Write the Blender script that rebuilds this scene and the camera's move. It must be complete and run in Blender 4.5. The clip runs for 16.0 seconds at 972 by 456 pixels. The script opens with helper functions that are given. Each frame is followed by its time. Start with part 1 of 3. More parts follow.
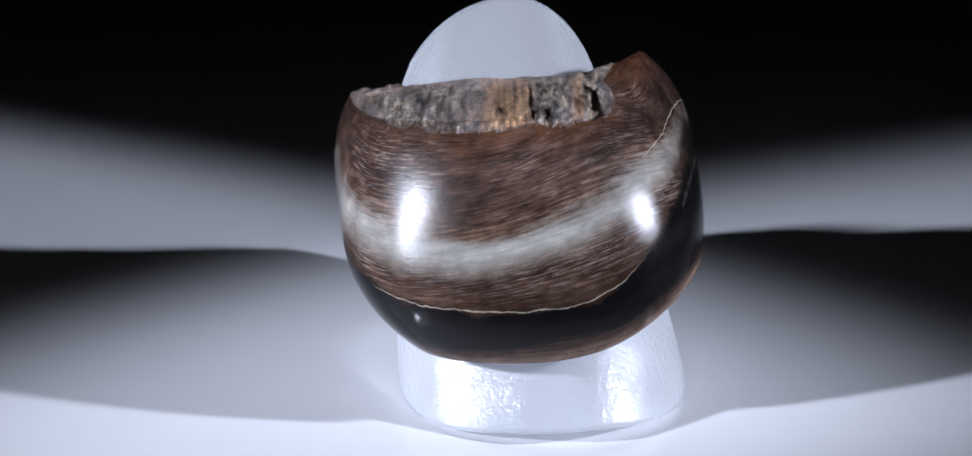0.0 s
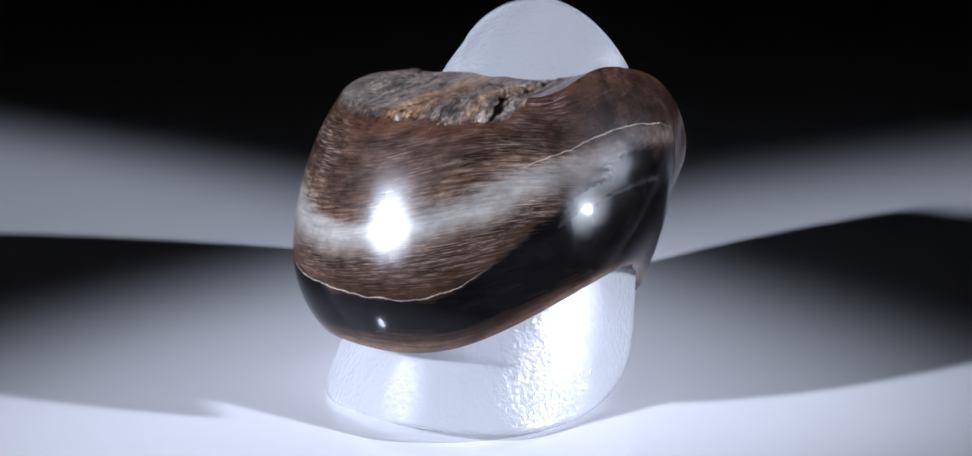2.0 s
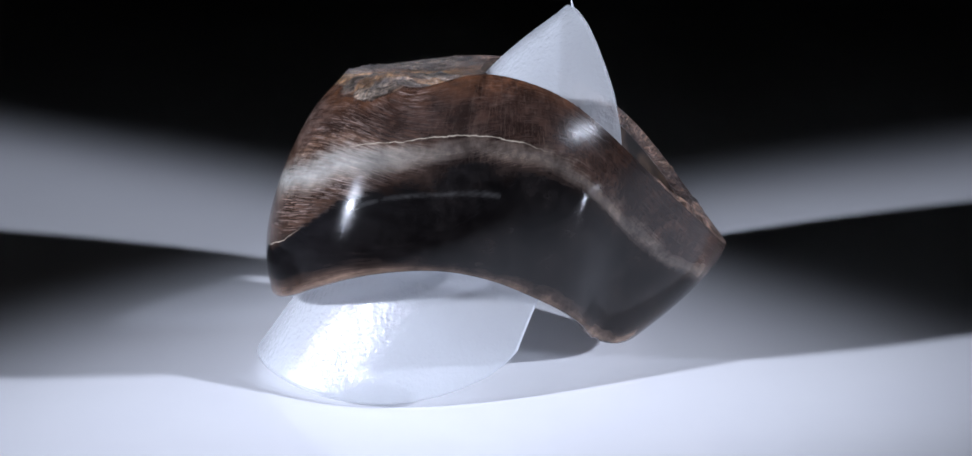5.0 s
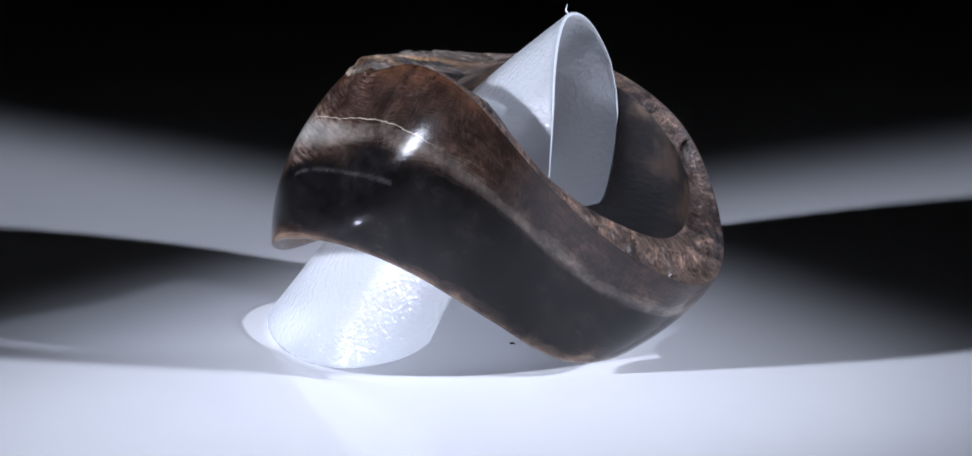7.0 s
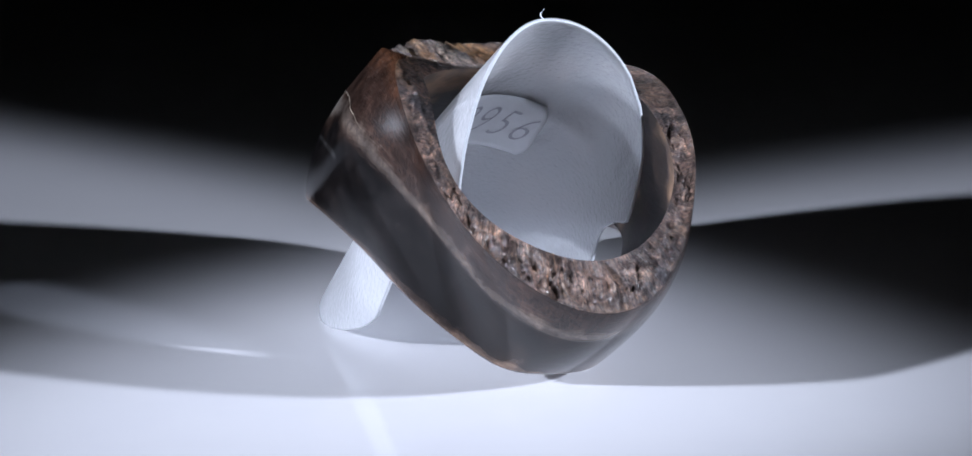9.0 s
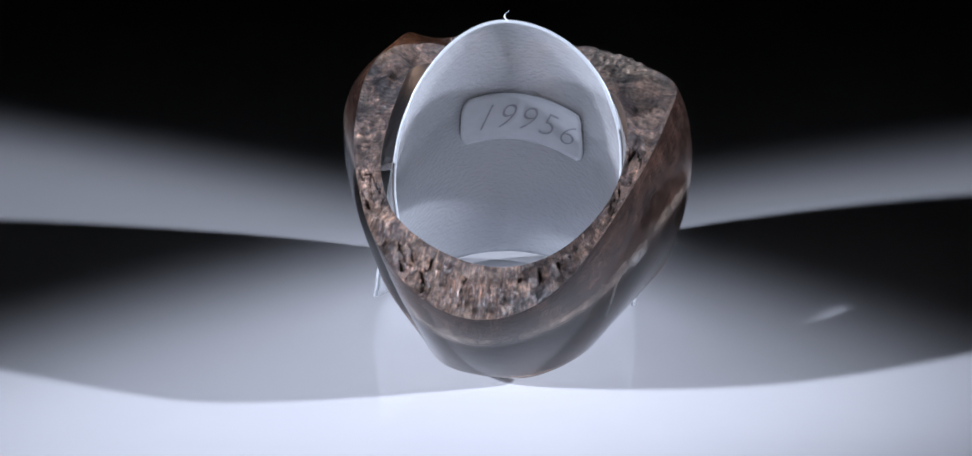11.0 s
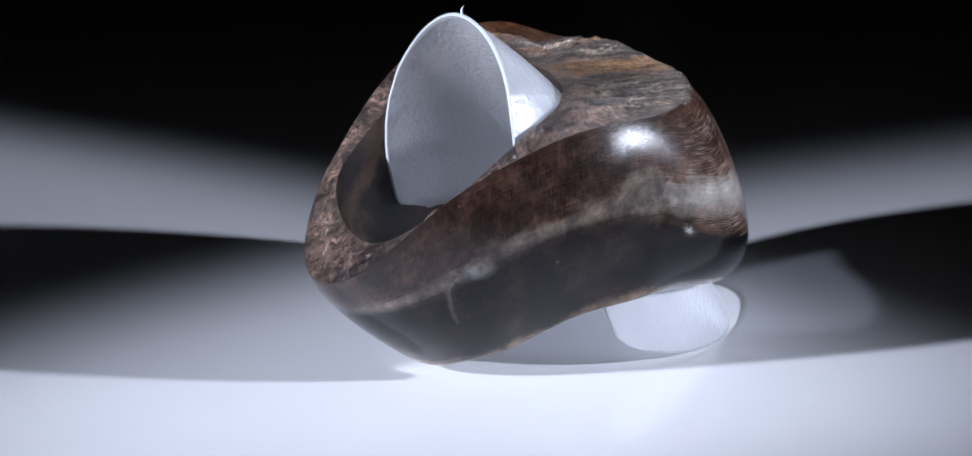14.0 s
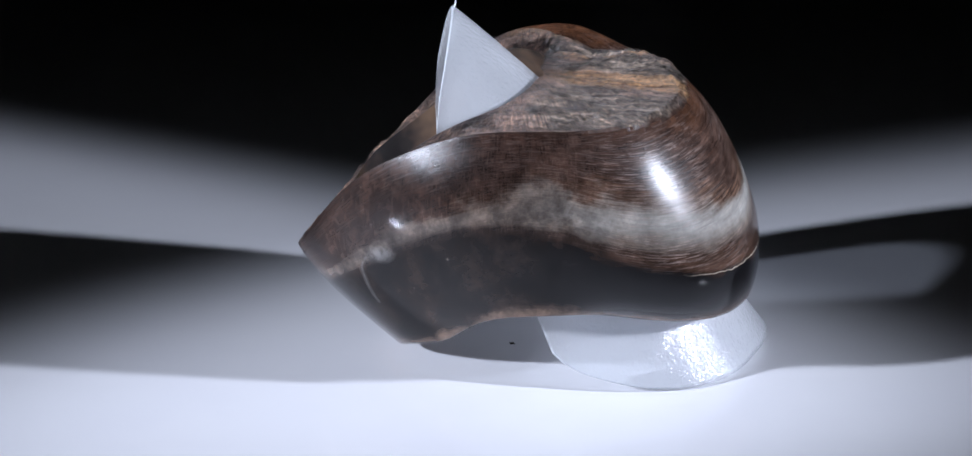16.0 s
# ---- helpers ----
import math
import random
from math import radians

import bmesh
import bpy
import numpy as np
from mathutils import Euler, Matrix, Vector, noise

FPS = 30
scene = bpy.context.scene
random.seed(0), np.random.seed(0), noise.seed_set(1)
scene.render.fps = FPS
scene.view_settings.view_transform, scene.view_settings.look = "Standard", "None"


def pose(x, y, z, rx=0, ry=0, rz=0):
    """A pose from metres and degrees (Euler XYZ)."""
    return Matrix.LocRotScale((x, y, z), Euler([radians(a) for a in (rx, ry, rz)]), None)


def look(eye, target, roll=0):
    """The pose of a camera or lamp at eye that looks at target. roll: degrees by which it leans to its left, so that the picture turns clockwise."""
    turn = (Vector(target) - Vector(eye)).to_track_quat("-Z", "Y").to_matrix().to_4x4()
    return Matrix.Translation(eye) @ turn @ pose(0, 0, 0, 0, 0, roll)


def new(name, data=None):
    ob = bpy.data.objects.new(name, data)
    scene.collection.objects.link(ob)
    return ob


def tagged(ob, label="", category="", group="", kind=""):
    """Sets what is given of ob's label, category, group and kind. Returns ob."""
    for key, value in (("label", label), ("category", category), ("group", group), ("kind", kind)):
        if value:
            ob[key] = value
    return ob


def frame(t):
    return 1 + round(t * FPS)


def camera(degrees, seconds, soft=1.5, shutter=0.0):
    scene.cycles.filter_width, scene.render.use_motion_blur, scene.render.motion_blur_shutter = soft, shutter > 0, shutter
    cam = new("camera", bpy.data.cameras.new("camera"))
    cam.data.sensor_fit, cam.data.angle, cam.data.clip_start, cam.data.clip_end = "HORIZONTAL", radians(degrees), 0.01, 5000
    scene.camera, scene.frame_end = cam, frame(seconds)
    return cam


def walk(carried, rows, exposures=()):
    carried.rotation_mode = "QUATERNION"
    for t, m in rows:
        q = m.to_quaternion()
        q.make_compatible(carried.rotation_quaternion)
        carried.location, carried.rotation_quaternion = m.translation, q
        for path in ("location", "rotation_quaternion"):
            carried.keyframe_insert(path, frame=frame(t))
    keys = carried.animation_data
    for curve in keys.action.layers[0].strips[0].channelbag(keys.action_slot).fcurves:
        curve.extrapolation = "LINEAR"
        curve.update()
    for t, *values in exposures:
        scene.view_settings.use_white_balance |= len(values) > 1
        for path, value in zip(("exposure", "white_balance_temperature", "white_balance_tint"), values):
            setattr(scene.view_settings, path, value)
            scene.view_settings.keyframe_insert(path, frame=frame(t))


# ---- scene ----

U = 0.13                       # metres to one unit of the plan (the camera's level distance)
SPIN = -17.53                  # degrees a second of the turntable
EYE = Vector((0.0, -1.0, 0.3895)) * U
YAW, DIP = -0.01476, 0.3102

cam = camera(28.79, 16.0, soft=1.5)
AIM = Vector((math.sin(YAW) * math.cos(DIP), math.cos(YAW) * math.cos(DIP), -math.sin(DIP)))
walk(cam, [(0, look(EYE, EYE + AIM)), (16, look(EYE, EYE + AIM))])

# ---- world and lights: a dark room, two small dish lamps ----
world = bpy.data.worlds.new("dark_room")
world.use_nodes = True
world.node_tree.nodes["Background"].inputs[0].default_value = (0.6, 0.7, 1.0, 1)
world.node_tree.nodes["Background"].inputs[1].default_value = 0.0006
scene.world = world
scene.view_settings.exposure = 0.0

LAMP_LEFT = Vector((-1.93, -0.95, 0.87)) * U
LAMP_RIGHT = Vector((2.20, -0.60, 0.925)) * U


def toward(eye, turn, dip):
    """A point one unit from eye, turn degrees from +x and dip degrees below level."""
    t, d = radians(turn), radians(dip)
    return eye + Vector((math.cos(t) * math.cos(d), math.sin(t) * math.cos(d), -math.sin(d))) * U


AIM_LEFT = toward(LAMP_LEFT, 25.8, 20.2)
AIM_RIGHT = toward(LAMP_RIGHT, 167.4, 14.3)


def spot(name, eye, aim, watts, cone, soft_edge):
    d = bpy.data.lights.new(name, "SPOT")
    d.energy, d.color = watts, (0.755, 0.82, 1.0)
    d.spot_size, d.spot_blend, d.shadow_soft_size = radians(cone), soft_edge, 0.057 * U
    ob = new(name, d)
    ob.matrix_basis = look(eye, aim)
    return ob


spot("left_lamp_light", LAMP_LEFT, AIM_LEFT, 7.5, 13.0, 0.93)
spot("right_lamp_light", LAMP_RIGHT, AIM_RIGHT, 7.2, 21.5, 0.33)


# ---- materials ----
def material(name):
    m = bpy.data.materials.new(name)
    m.use_nodes = True
    nt = m.node_tree
    return m, nt, nt.nodes["Principled BSDF"]


def node(nt, kind, **sets):
    n = nt.nodes.new("ShaderNode" + kind)
    for k, v in sets.items():
        n.inputs[k].default_value = v
    return n


def ramp(nt, source, stops, mode="LINEAR"):
    n = nt.nodes.new("ShaderNodeValToRGB")
    n.color_ramp.interpolation = mode
    while len(n.color_ramp.elements) < len(stops):
        n.color_ramp.elements.new(0.5)
    for e, (at, c) in zip(n.color_ramp.elements, stops):
        e.position, e.color = at, (*c, 1) if len(c) == 3 else c
    nt.links.new(source, n.inputs[0])
    return n.outputs[0]


def calc(nt, op, a, b=None, clamp=False):
    n = nt.nodes.new("ShaderNodeMath")
    n.operation, n.use_clamp = op, clamp
    for i, v in enumerate((a, b)):
        if v is None:
            continue
        if isinstance(v, (int, float)):
            n.inputs[i].default_value = v
        else:
            nt.links.new(v, n.inputs[i])
    return n.outputs[0]


def blend(nt, fac, a, b, how="MIX"):
    n = nt.nodes.new("ShaderNodeMix")
    n.data_type, n.blend_type = "RGBA", how
    for i, v in ((0, fac), (6, a), (7, b)):
        if isinstance(v, (int, float)):
            n.inputs[i].default_value = v
        elif isinstance(v, tuple):
            n.inputs[i].default_value = (*v, 1)
        else:
            nt.links.new(v, n.inputs[i])
    return n.outputs[2]


def grain(nt, vector, scale, detail=4.0, rough=0.6, stretch=None):
    if stretch:
        m = nt.nodes.new("ShaderNodeMapping")
        m.inputs["Scale"].default_value = stretch
        nt.links.new(vector, m.inputs[0])
        vector = m.outputs[0]
    n = node(nt, "TexNoise", Scale=scale, Detail=detail, Roughness=rough)
    nt.links.new(vector, n.inputs["Vector"])
    return n.outputs[0]


def attribute(nt, name, vector=False):
    n = nt.nodes.new("ShaderNodeAttribute")
    n.attribute_name = name
    return n.outputs["Vector" if vector else "Fac"]


def bump(nt, bsdf, height, strength, distance):
    n = node(nt, "Bump", Strength=strength, Distance=distance)
    nt.links.new(height, n.inputs["Height"])
    nt.links.new(n.outputs[0], bsdf.inputs["Normal"])


def polished_material():
    m, nt, b = material("polished_banded_tooth")
    band, pale, crack, open_crack, stroke, stain = (attribute(nt, k) for k in ("band", "pale", "crack", "open_crack", "stroke", "stain"))
    still = calc(nt, "SUBTRACT", 1.0, stroke, True)
    fib = attribute(nt, "fibre", True)
    obj = nt.nodes.new("ShaderNodeTexCoord").outputs["Object"]
    streak = grain(nt, fib, 1.0, 8, 0.68, (6, 6, 84))
    fine = grain(nt, fib, 1.0, 4, 0.75, (9, 9, 190))
    cloud = grain(nt, obj, 700, 8, 0.72)
    blot = grain(nt, obj, 150, 4, 0.6)
    shift = calc(nt, "ADD", calc(nt, "MULTIPLY", calc(nt, "SUBTRACT", blot, 0.5), 1.0), calc(nt, "MULTIPLY", calc(nt, "SUBTRACT", streak, 0.5), 0.5))
    ragged = calc(nt, "MULTIPLY", calc(nt, "MULTIPLY", calc(nt, "SUBTRACT", grain(nt, obj, 420, 6, 0.65), 0.5), 1.15), still)
    w = calc(nt, "DIVIDE", calc(nt, "ADD", band, calc(nt, "ADD", shift, ragged)), 5.0)
    base = ramp(nt, w, [(0.0, (0.034, 0.0175, 0.012)), (0.08, (0.052, 0.031, 0.024)), (0.14, (0.042, 0.025, 0.019)), (0.18, (0.085, 0.051, 0.035)),
                        (0.24, (0.24, 0.23, 0.21)), (0.31, (0.30, 0.295, 0.275)), (0.40, (0.14, 0.118, 0.10)),
                        (0.46, (0.038, 0.023, 0.017)), (0.585, (0.042, 0.024, 0.017)), (0.625, (0.0050, 0.0048, 0.0055)),
                        (0.80, (0.006, 0.0055, 0.006)), (0.90, (0.045, 0.028, 0.021)), (1.0, (0.15, 0.10, 0.075))])
    plain = ramp(nt, w, [(0.0, (0.0160, 0.0076, 0.0054)), (0.10, (0.0205, 0.0110, 0.0084)), (0.18, (0.0205, 0.0117, 0.0094)), (0.225, (0.058, 0.041, 0.032)),
                         (0.33, (0.054, 0.039, 0.031)), (0.42, (0.013, 0.0095, 0.0085)), (0.60, (0.0052, 0.0048, 0.005)),
                         (0.80, (0.006, 0.005, 0.005)), (0.90, (0.030, 0.022, 0.019)), (1.0, (0.12, 0.083, 0.062))])
    col = blend(nt, pale, plain, base)
    light = ramp(nt, streak, [(0.34, (0.48, 0.44, 0.42)), (0.5, (1, 1, 1)), (0.66, (1.85, 1.78, 1.72))])
    woody = ramp(nt, w, [(0.17, (1,) * 3), (0.24, (0.30,) * 3), (0.36, (0.30,) * 3), (0.44, (0.9,) * 3), (0.58, (0.8,) * 3), (0.64, (0.4,) * 3)])
    grainy = calc(nt, "ADD", 0.18, calc(nt, "MULTIPLY", stroke, 0.82), True)
    woody = calc(nt, "MULTIPLY", woody, grainy)
    col = blend(nt, woody, col, light, "MULTIPLY")
    hair = ramp(nt, fine, [(0.51, (0, 0, 0)), (0.62, (1, 1, 1))])
    upper = calc(nt, "SUBTRACT", 1.0, calc(nt, "MULTIPLY", calc(nt, "SUBTRACT", band, 2.4), 1.5, True), True)
    patch = ramp(nt, blot, [(0.38, (0.15,) * 3), (0.60, (1,) * 3)])
    col = blend(nt, calc(nt, "MULTIPLY", calc(nt, "MULTIPLY", hair, calc(nt, "MULTIPLY", calc(nt, "MULTIPLY", upper, grainy), patch)), 0.62), col, (0.31, 0.245, 0.22))
    blotch = ramp(nt, cloud, [(0.34, (0.42, 0.39, 0.38)), (0.5, (1, 1, 1)), (0.66, (1.6, 1.56, 1.52))])
    col = blend(nt, calc(nt, "ADD", 0.20, calc(nt, "ADD", calc(nt, "MULTIPLY", woody, 0.35), calc(nt, "MULTIPLY", still, 0.5)), True), col, blotch, "MULTIPLY")
    mott = grain(nt, fib, 1.0, 5, 0.65, (3.2, 3.2, 9))
    col = blend(nt, calc(nt, "ADD", 0.25, calc(nt, "MULTIPLY", woody, 0.75), True), col, ramp(nt, mott, [(0.36, (0.48, 0.41, 0.38)), (0.5, (0.98, 0.95, 0.93)), (0.64, (1.65, 1.62, 1.60))]), "MULTIPLY")
    low_patch = calc(nt, "MULTIPLY", stain, ramp(nt, w, [(0.45, (0,) * 3), (0.62, (0.5,) * 3), (0.80, (1,) * 3)]))
    low_patch = calc(nt, "MULTIPLY", low_patch, ramp(nt, grain(nt, obj, 260, 7, 0.7), [(0.44, (0.03,) * 3), (0.62, (0.36,) * 3)]))
    col = blend(nt, low_patch, col, (0.068, 0.041, 0.028))
    lip = calc(nt, "MULTIPLY", stain, ramp(nt, calc(nt, "ADD", w, calc(nt, "MULTIPLY", calc(nt, "SUBTRACT", grain(nt, obj, 190, 6, 0.65), 0.5), 0.55)), [(0.86, (0,) * 3), (0.93, (1,) * 3)]))
    col = blend(nt, calc(nt, "MULTIPLY", lip, ramp(nt, cloud, [(0.36, (0.15,) * 3), (0.58, (0.85,) * 3)])), col, (0.15, 0.107, 0.082))
    rust = attribute(nt, "rust")
    col = blend(nt, calc(nt, "MULTIPLY", rust, ramp(nt, cloud, [(0.35, (0.1,) * 3), (0.6, (0.9,) * 3)])), col, (0.105, 0.043, 0.020))
    cross = ramp(nt, grain(nt, fib, 1.0, 4, 0.7, (170, 170, 14)), [(0.52, (0, 0, 0)), (0.66, (1, 1, 1))])
    cross = calc(nt, "MULTIPLY", cross, still)
    col = blend(nt, calc(nt, "MULTIPLY", calc(nt, "MULTIPLY", cross, upper), 0.15), col, (0.20, 0.14, 0.11))
    wide = ramp(nt, grain(nt, obj, 330, 7, 0.68), [(0.34, (0.38, 0.35, 0.36)), (0.5, (0.95, 0.93, 0.92)), (0.64, (1.9, 1.78, 1.68))])
    col = blend(nt, calc(nt, "MULTIPLY", still, 0.85), col, wide, "MULTIPLY")
    # pale bruise and its curved crack
    scar = attribute(nt, "scar")
    scar = calc(nt, "MULTIPLY", scar, ramp(nt, cloud, [(0.36, (0.1,) * 3), (0.58, (1,) * 3)]))
    col = blend(nt, scar, col, (0.34, 0.33, 0.32))
    # cream hairlines along two growth joints
    wob = calc(nt, "MULTIPLY", calc(nt, "SUBTRACT", grain(nt, obj, 900, 4), 0.5), 0.40)
    line = calc(nt, "ABSOLUTE", calc(nt, "ADD", crack, wob))
    line = calc(nt, "SUBTRACT", 1.0, calc(nt, "MULTIPLY", line, 24.0), True)
    col = blend(nt, calc(nt, "MULTIPLY", calc(nt, "MULTIPLY", line, open_crack), ramp(nt, cloud, [(0.34, (0.25,) * 3), (0.55, (0.95,) * 3)])), col, (0.46, 0.39, 0.31))
    # sparse pale pits
    dots = node(nt, "TexVoronoi", Scale=520.0)
    nt.links.new(obj, dots.inputs["Vector"])
    pit = ramp(nt, dots.outputs["Distance"], [(0.0, (1, 1, 1)), (0.07, (0, 0, 0))])
    col = blend(nt, calc(nt, "MULTIPLY", calc(nt, "MULTIPLY", pit, calc(nt, "GREATER_THAN", cloud, 0.58)), 0.5), col, (0.5, 0.42, 0.36))
    nt.links.new(col, b.inputs["Base Color"])
    rough = ramp(nt, w, [(0.0, (0.38,) * 3), (0.18, (0.32,) * 3), (0.35, (0.24,) * 3), (0.62, (0.13,) * 3)])
    rough = blend(nt, 0.5, rough, ramp(nt, streak, [(0.3, (0.24,) * 3), (0.7, (0.08,) * 3)]))
    nt.links.new(rough, b.inputs["Roughness"])
    b.inputs["IOR"].default_value = 1.40
    nt.links.new(ramp(nt, w, [(0.0, (0.52,) * 3), (0.22, (0.42,) * 3), (0.40, (0.32,) * 3), (0.62, (0.12,) * 3)]), b.inputs["Specular IOR Level"])
    b.inputs["Coat Weight"].default_value, b.inputs["Coat Roughness"].default_value = 0.46, 0.06
    bump(nt, b, calc(nt, "ADD", calc(nt, "MULTIPLY", fine, 0.6), calc(nt, "MULTIPLY", cloud, 0.6)), 0.16, 0.00010)
    return m


def raw_material():
    """The sawn, unpolished faces: fibrous, grey-brown, with tan and black patches."""
    m, nt, b = material("raw_fibrous_tooth")
    tan, crust, fringe = attribute(nt, "tan"), attribute(nt, "crust"), attribute(nt, "fringe")
    obj = nt.nodes.new("ShaderNodeTexCoord").outputs["Object"]
    saw = grain(nt, obj, 1500, 6, 0.7, (1.5, 0.16, 1.2))
    cloud = grain(nt, obj, 1100, 10, 0.78)
    grit = grain(nt, obj, 6500, 4, 0.7)
    pore = grain(nt, obj, 3200, 3, 0.6)
    fib = attribute(nt, "fibre", True)
    ray = grain(nt, fib, 1.0, 5, 0.7, (105, 105, 9))
    comb = calc(nt, "ADD", calc(nt, "MULTIPLY", cloud, 0.45), calc(nt, "MULTIPLY", grain(nt, fib, 1.0, 8, 0.72, (30, 30, 9)), 0.55))
    col = ramp(nt, comb, [(0.33, (0.034, 0.025, 0.026)), (0.44, (0.090, 0.066, 0.060)), (0.54, (0.172, 0.125, 0.104)), (0.62, (0.34, 0.235, 0.170)), (0.72, (0.55, 0.44, 0.36))])
    col = blend(nt, 1.0, col, ramp(nt, grain(nt, obj, 330, 5, 0.65), [(0.38, (0.40, 0.37, 0.38)), (0.5, (1.25, 1.22, 1.20)), (0.62, (2.3, 2.1, 1.95))]), "MULTIPLY")
    hue = grain(nt, obj, 380, 4, 0.6, (1, 0.8, 1))
    col = blend(nt, ramp(nt, hue, [(0.55, (0,) * 3), (0.60, (0.45,) * 3)]), col, ramp(nt, cloud, [(0.35, (0.085, 0.048, 0.032)), (0.5, (0.22, 0.145, 0.10)), (0.65, (0.42, 0.33, 0.27))]))
    col = blend(nt, ramp(nt, hue, [(0.37, (0.8,) * 3), (0.42, (0,) * 3)]), col, ramp(nt, cloud, [(0.38, (0.020, 0.019, 0.023)), (0.55, (0.085, 0.080, 0.086)), (0.7, (0.30, 0.28, 0.27))]))
    bent = nt.nodes.new("ShaderNodeVectorMath")
    bent.operation = "MULTIPLY_ADD"
    nt.links.new(node(nt, "TexNoise", Scale=900.0, Detail=3.0).outputs["Color"], bent.inputs[0])
    bent.inputs[1].default_value = (0.0022, 0.0022, 0.0022)
    nt.links.new(obj, bent.inputs[2])
    cells = node(nt, "TexVoronoi", Scale=330.0)
    cells.feature = "DISTANCE_TO_EDGE"
    nt.links.new(bent.outputs[0], cells.inputs["Vector"])
    fissure = ramp(nt, cells.outputs["Distance"], [(0.0, (1,) * 3), (0.040, (0,) * 3)])
    fissure = calc(nt, "MULTIPLY", fissure, ramp(nt, hue, [(0.46, (0,) * 3), (0.58, (0.55,) * 3)]))
    warm = ramp(nt, saw, [(0.3, (0.17, 0.07, 0.025)), (0.5, (0.36, 0.20, 0.09)), (0.75, (0.48, 0.33, 0.19))])
    dark = ramp(nt, saw, [(0.36, (0.030, 0.024, 0.022)), (0.50, (0.170, 0.135, 0.106)), (0.64, (0.48, 0.40, 0.32))])
    col = blend(nt, tan, col, warm)
    col = blend(nt, crust, col, dark)
    col = blend(nt, 1.0, col, ramp(nt, saw, [(0.3, (0.42, 0.40, 0.39)), (0.52, (1, 1, 1)), (0.7, (1.7, 1.6, 1.55))]), "MULTIPLY")
    col = blend(nt, 1.0, col, ramp(nt, pore, [(0.34, (0.50, 0.47, 0.47)), (0.50, (1, 1, 1)), (0.68, (1.4, 1.36, 1.32))]), "MULTIPLY")
    edge = calc(nt, "ADD", fringe, calc(nt, "MULTIPLY", calc(nt, "SUBTRACT", grain(nt, obj, 900, 6, 0.7), 0.5), 1.6))
    brown = ramp(nt, saw, [(0.3, (0.040, 0.020, 0.013)), (0.55, (0.105, 0.052, 0.034)), (0.75, (0.20, 0.115, 0.075))])
    edge = ramp(nt, edge, [(0.45, (0, 0, 0)), (0.62, (1, 1, 1))])
    col = blend(nt, edge, col, brown)
    col = blend(nt, 1.0, col, ramp(nt, ray, [(0.32, (0.28, 0.26, 0.27)), (0.5, (1, 1, 1)), (0.66, (2.0, 1.85, 1.75))]), "MULTIPLY")
    col = blend(nt, fissure, col, (0.012, 0.009, 0.009))
    # bright glints on the grit, put into the colour as pale specks
    painted_glint = ramp(nt, grit, [(0.60, (0, 0, 0)), (0.70, (1, 1, 1))])
    col = blend(nt, calc(nt, "MULTIPLY", painted_glint, calc(nt, "SUBTRACT", 0.50, calc(nt, "MULTIPLY", edge, 0.3))), col, (0.52, 0.46, 0.42))
    nt.links.new(col, b.inputs["Base Color"])
    b.inputs["Specular IOR Level"].default_value = 0.8
    b.inputs["Roughness"].default_value = 0.29
    bump(nt, b, calc(nt, "ADD", calc(nt, "MULTIPLY", grit, 0.35), calc(nt, "ADD", calc(nt, "MULTIPLY", pore, 0.9), calc(nt, "ADD", calc(nt, "MULTIPLY", ray, 1.6), calc(nt, "ADD", saw, cloud)))), 1.0, 0.00038)
    return m


def bore_material():
    m, nt, b = material("drilled_bore")
    obj = nt.nodes.new("ShaderNodeTexCoord").outputs["Object"]
    cloud = grain(nt, obj, 110, 4, 0.55)
    fine = grain(nt, obj, 700, 4, 0.6, (1, 1, 3))
    col = ramp(nt, cloud, [(0.40, (0.020, 0.016, 0.016)), (0.49, (0.060, 0.042, 0.034)), (0.55, (0.24, 0.150, 0.095)), (0.64, (0.05, 0.038, 0.034))])
    nt.links.new(col, b.inputs["Base Color"])
    b.inputs["Roughness"].default_value = 0.42
    bump(nt, b, fine, 0.35, 0.00015)
    return m


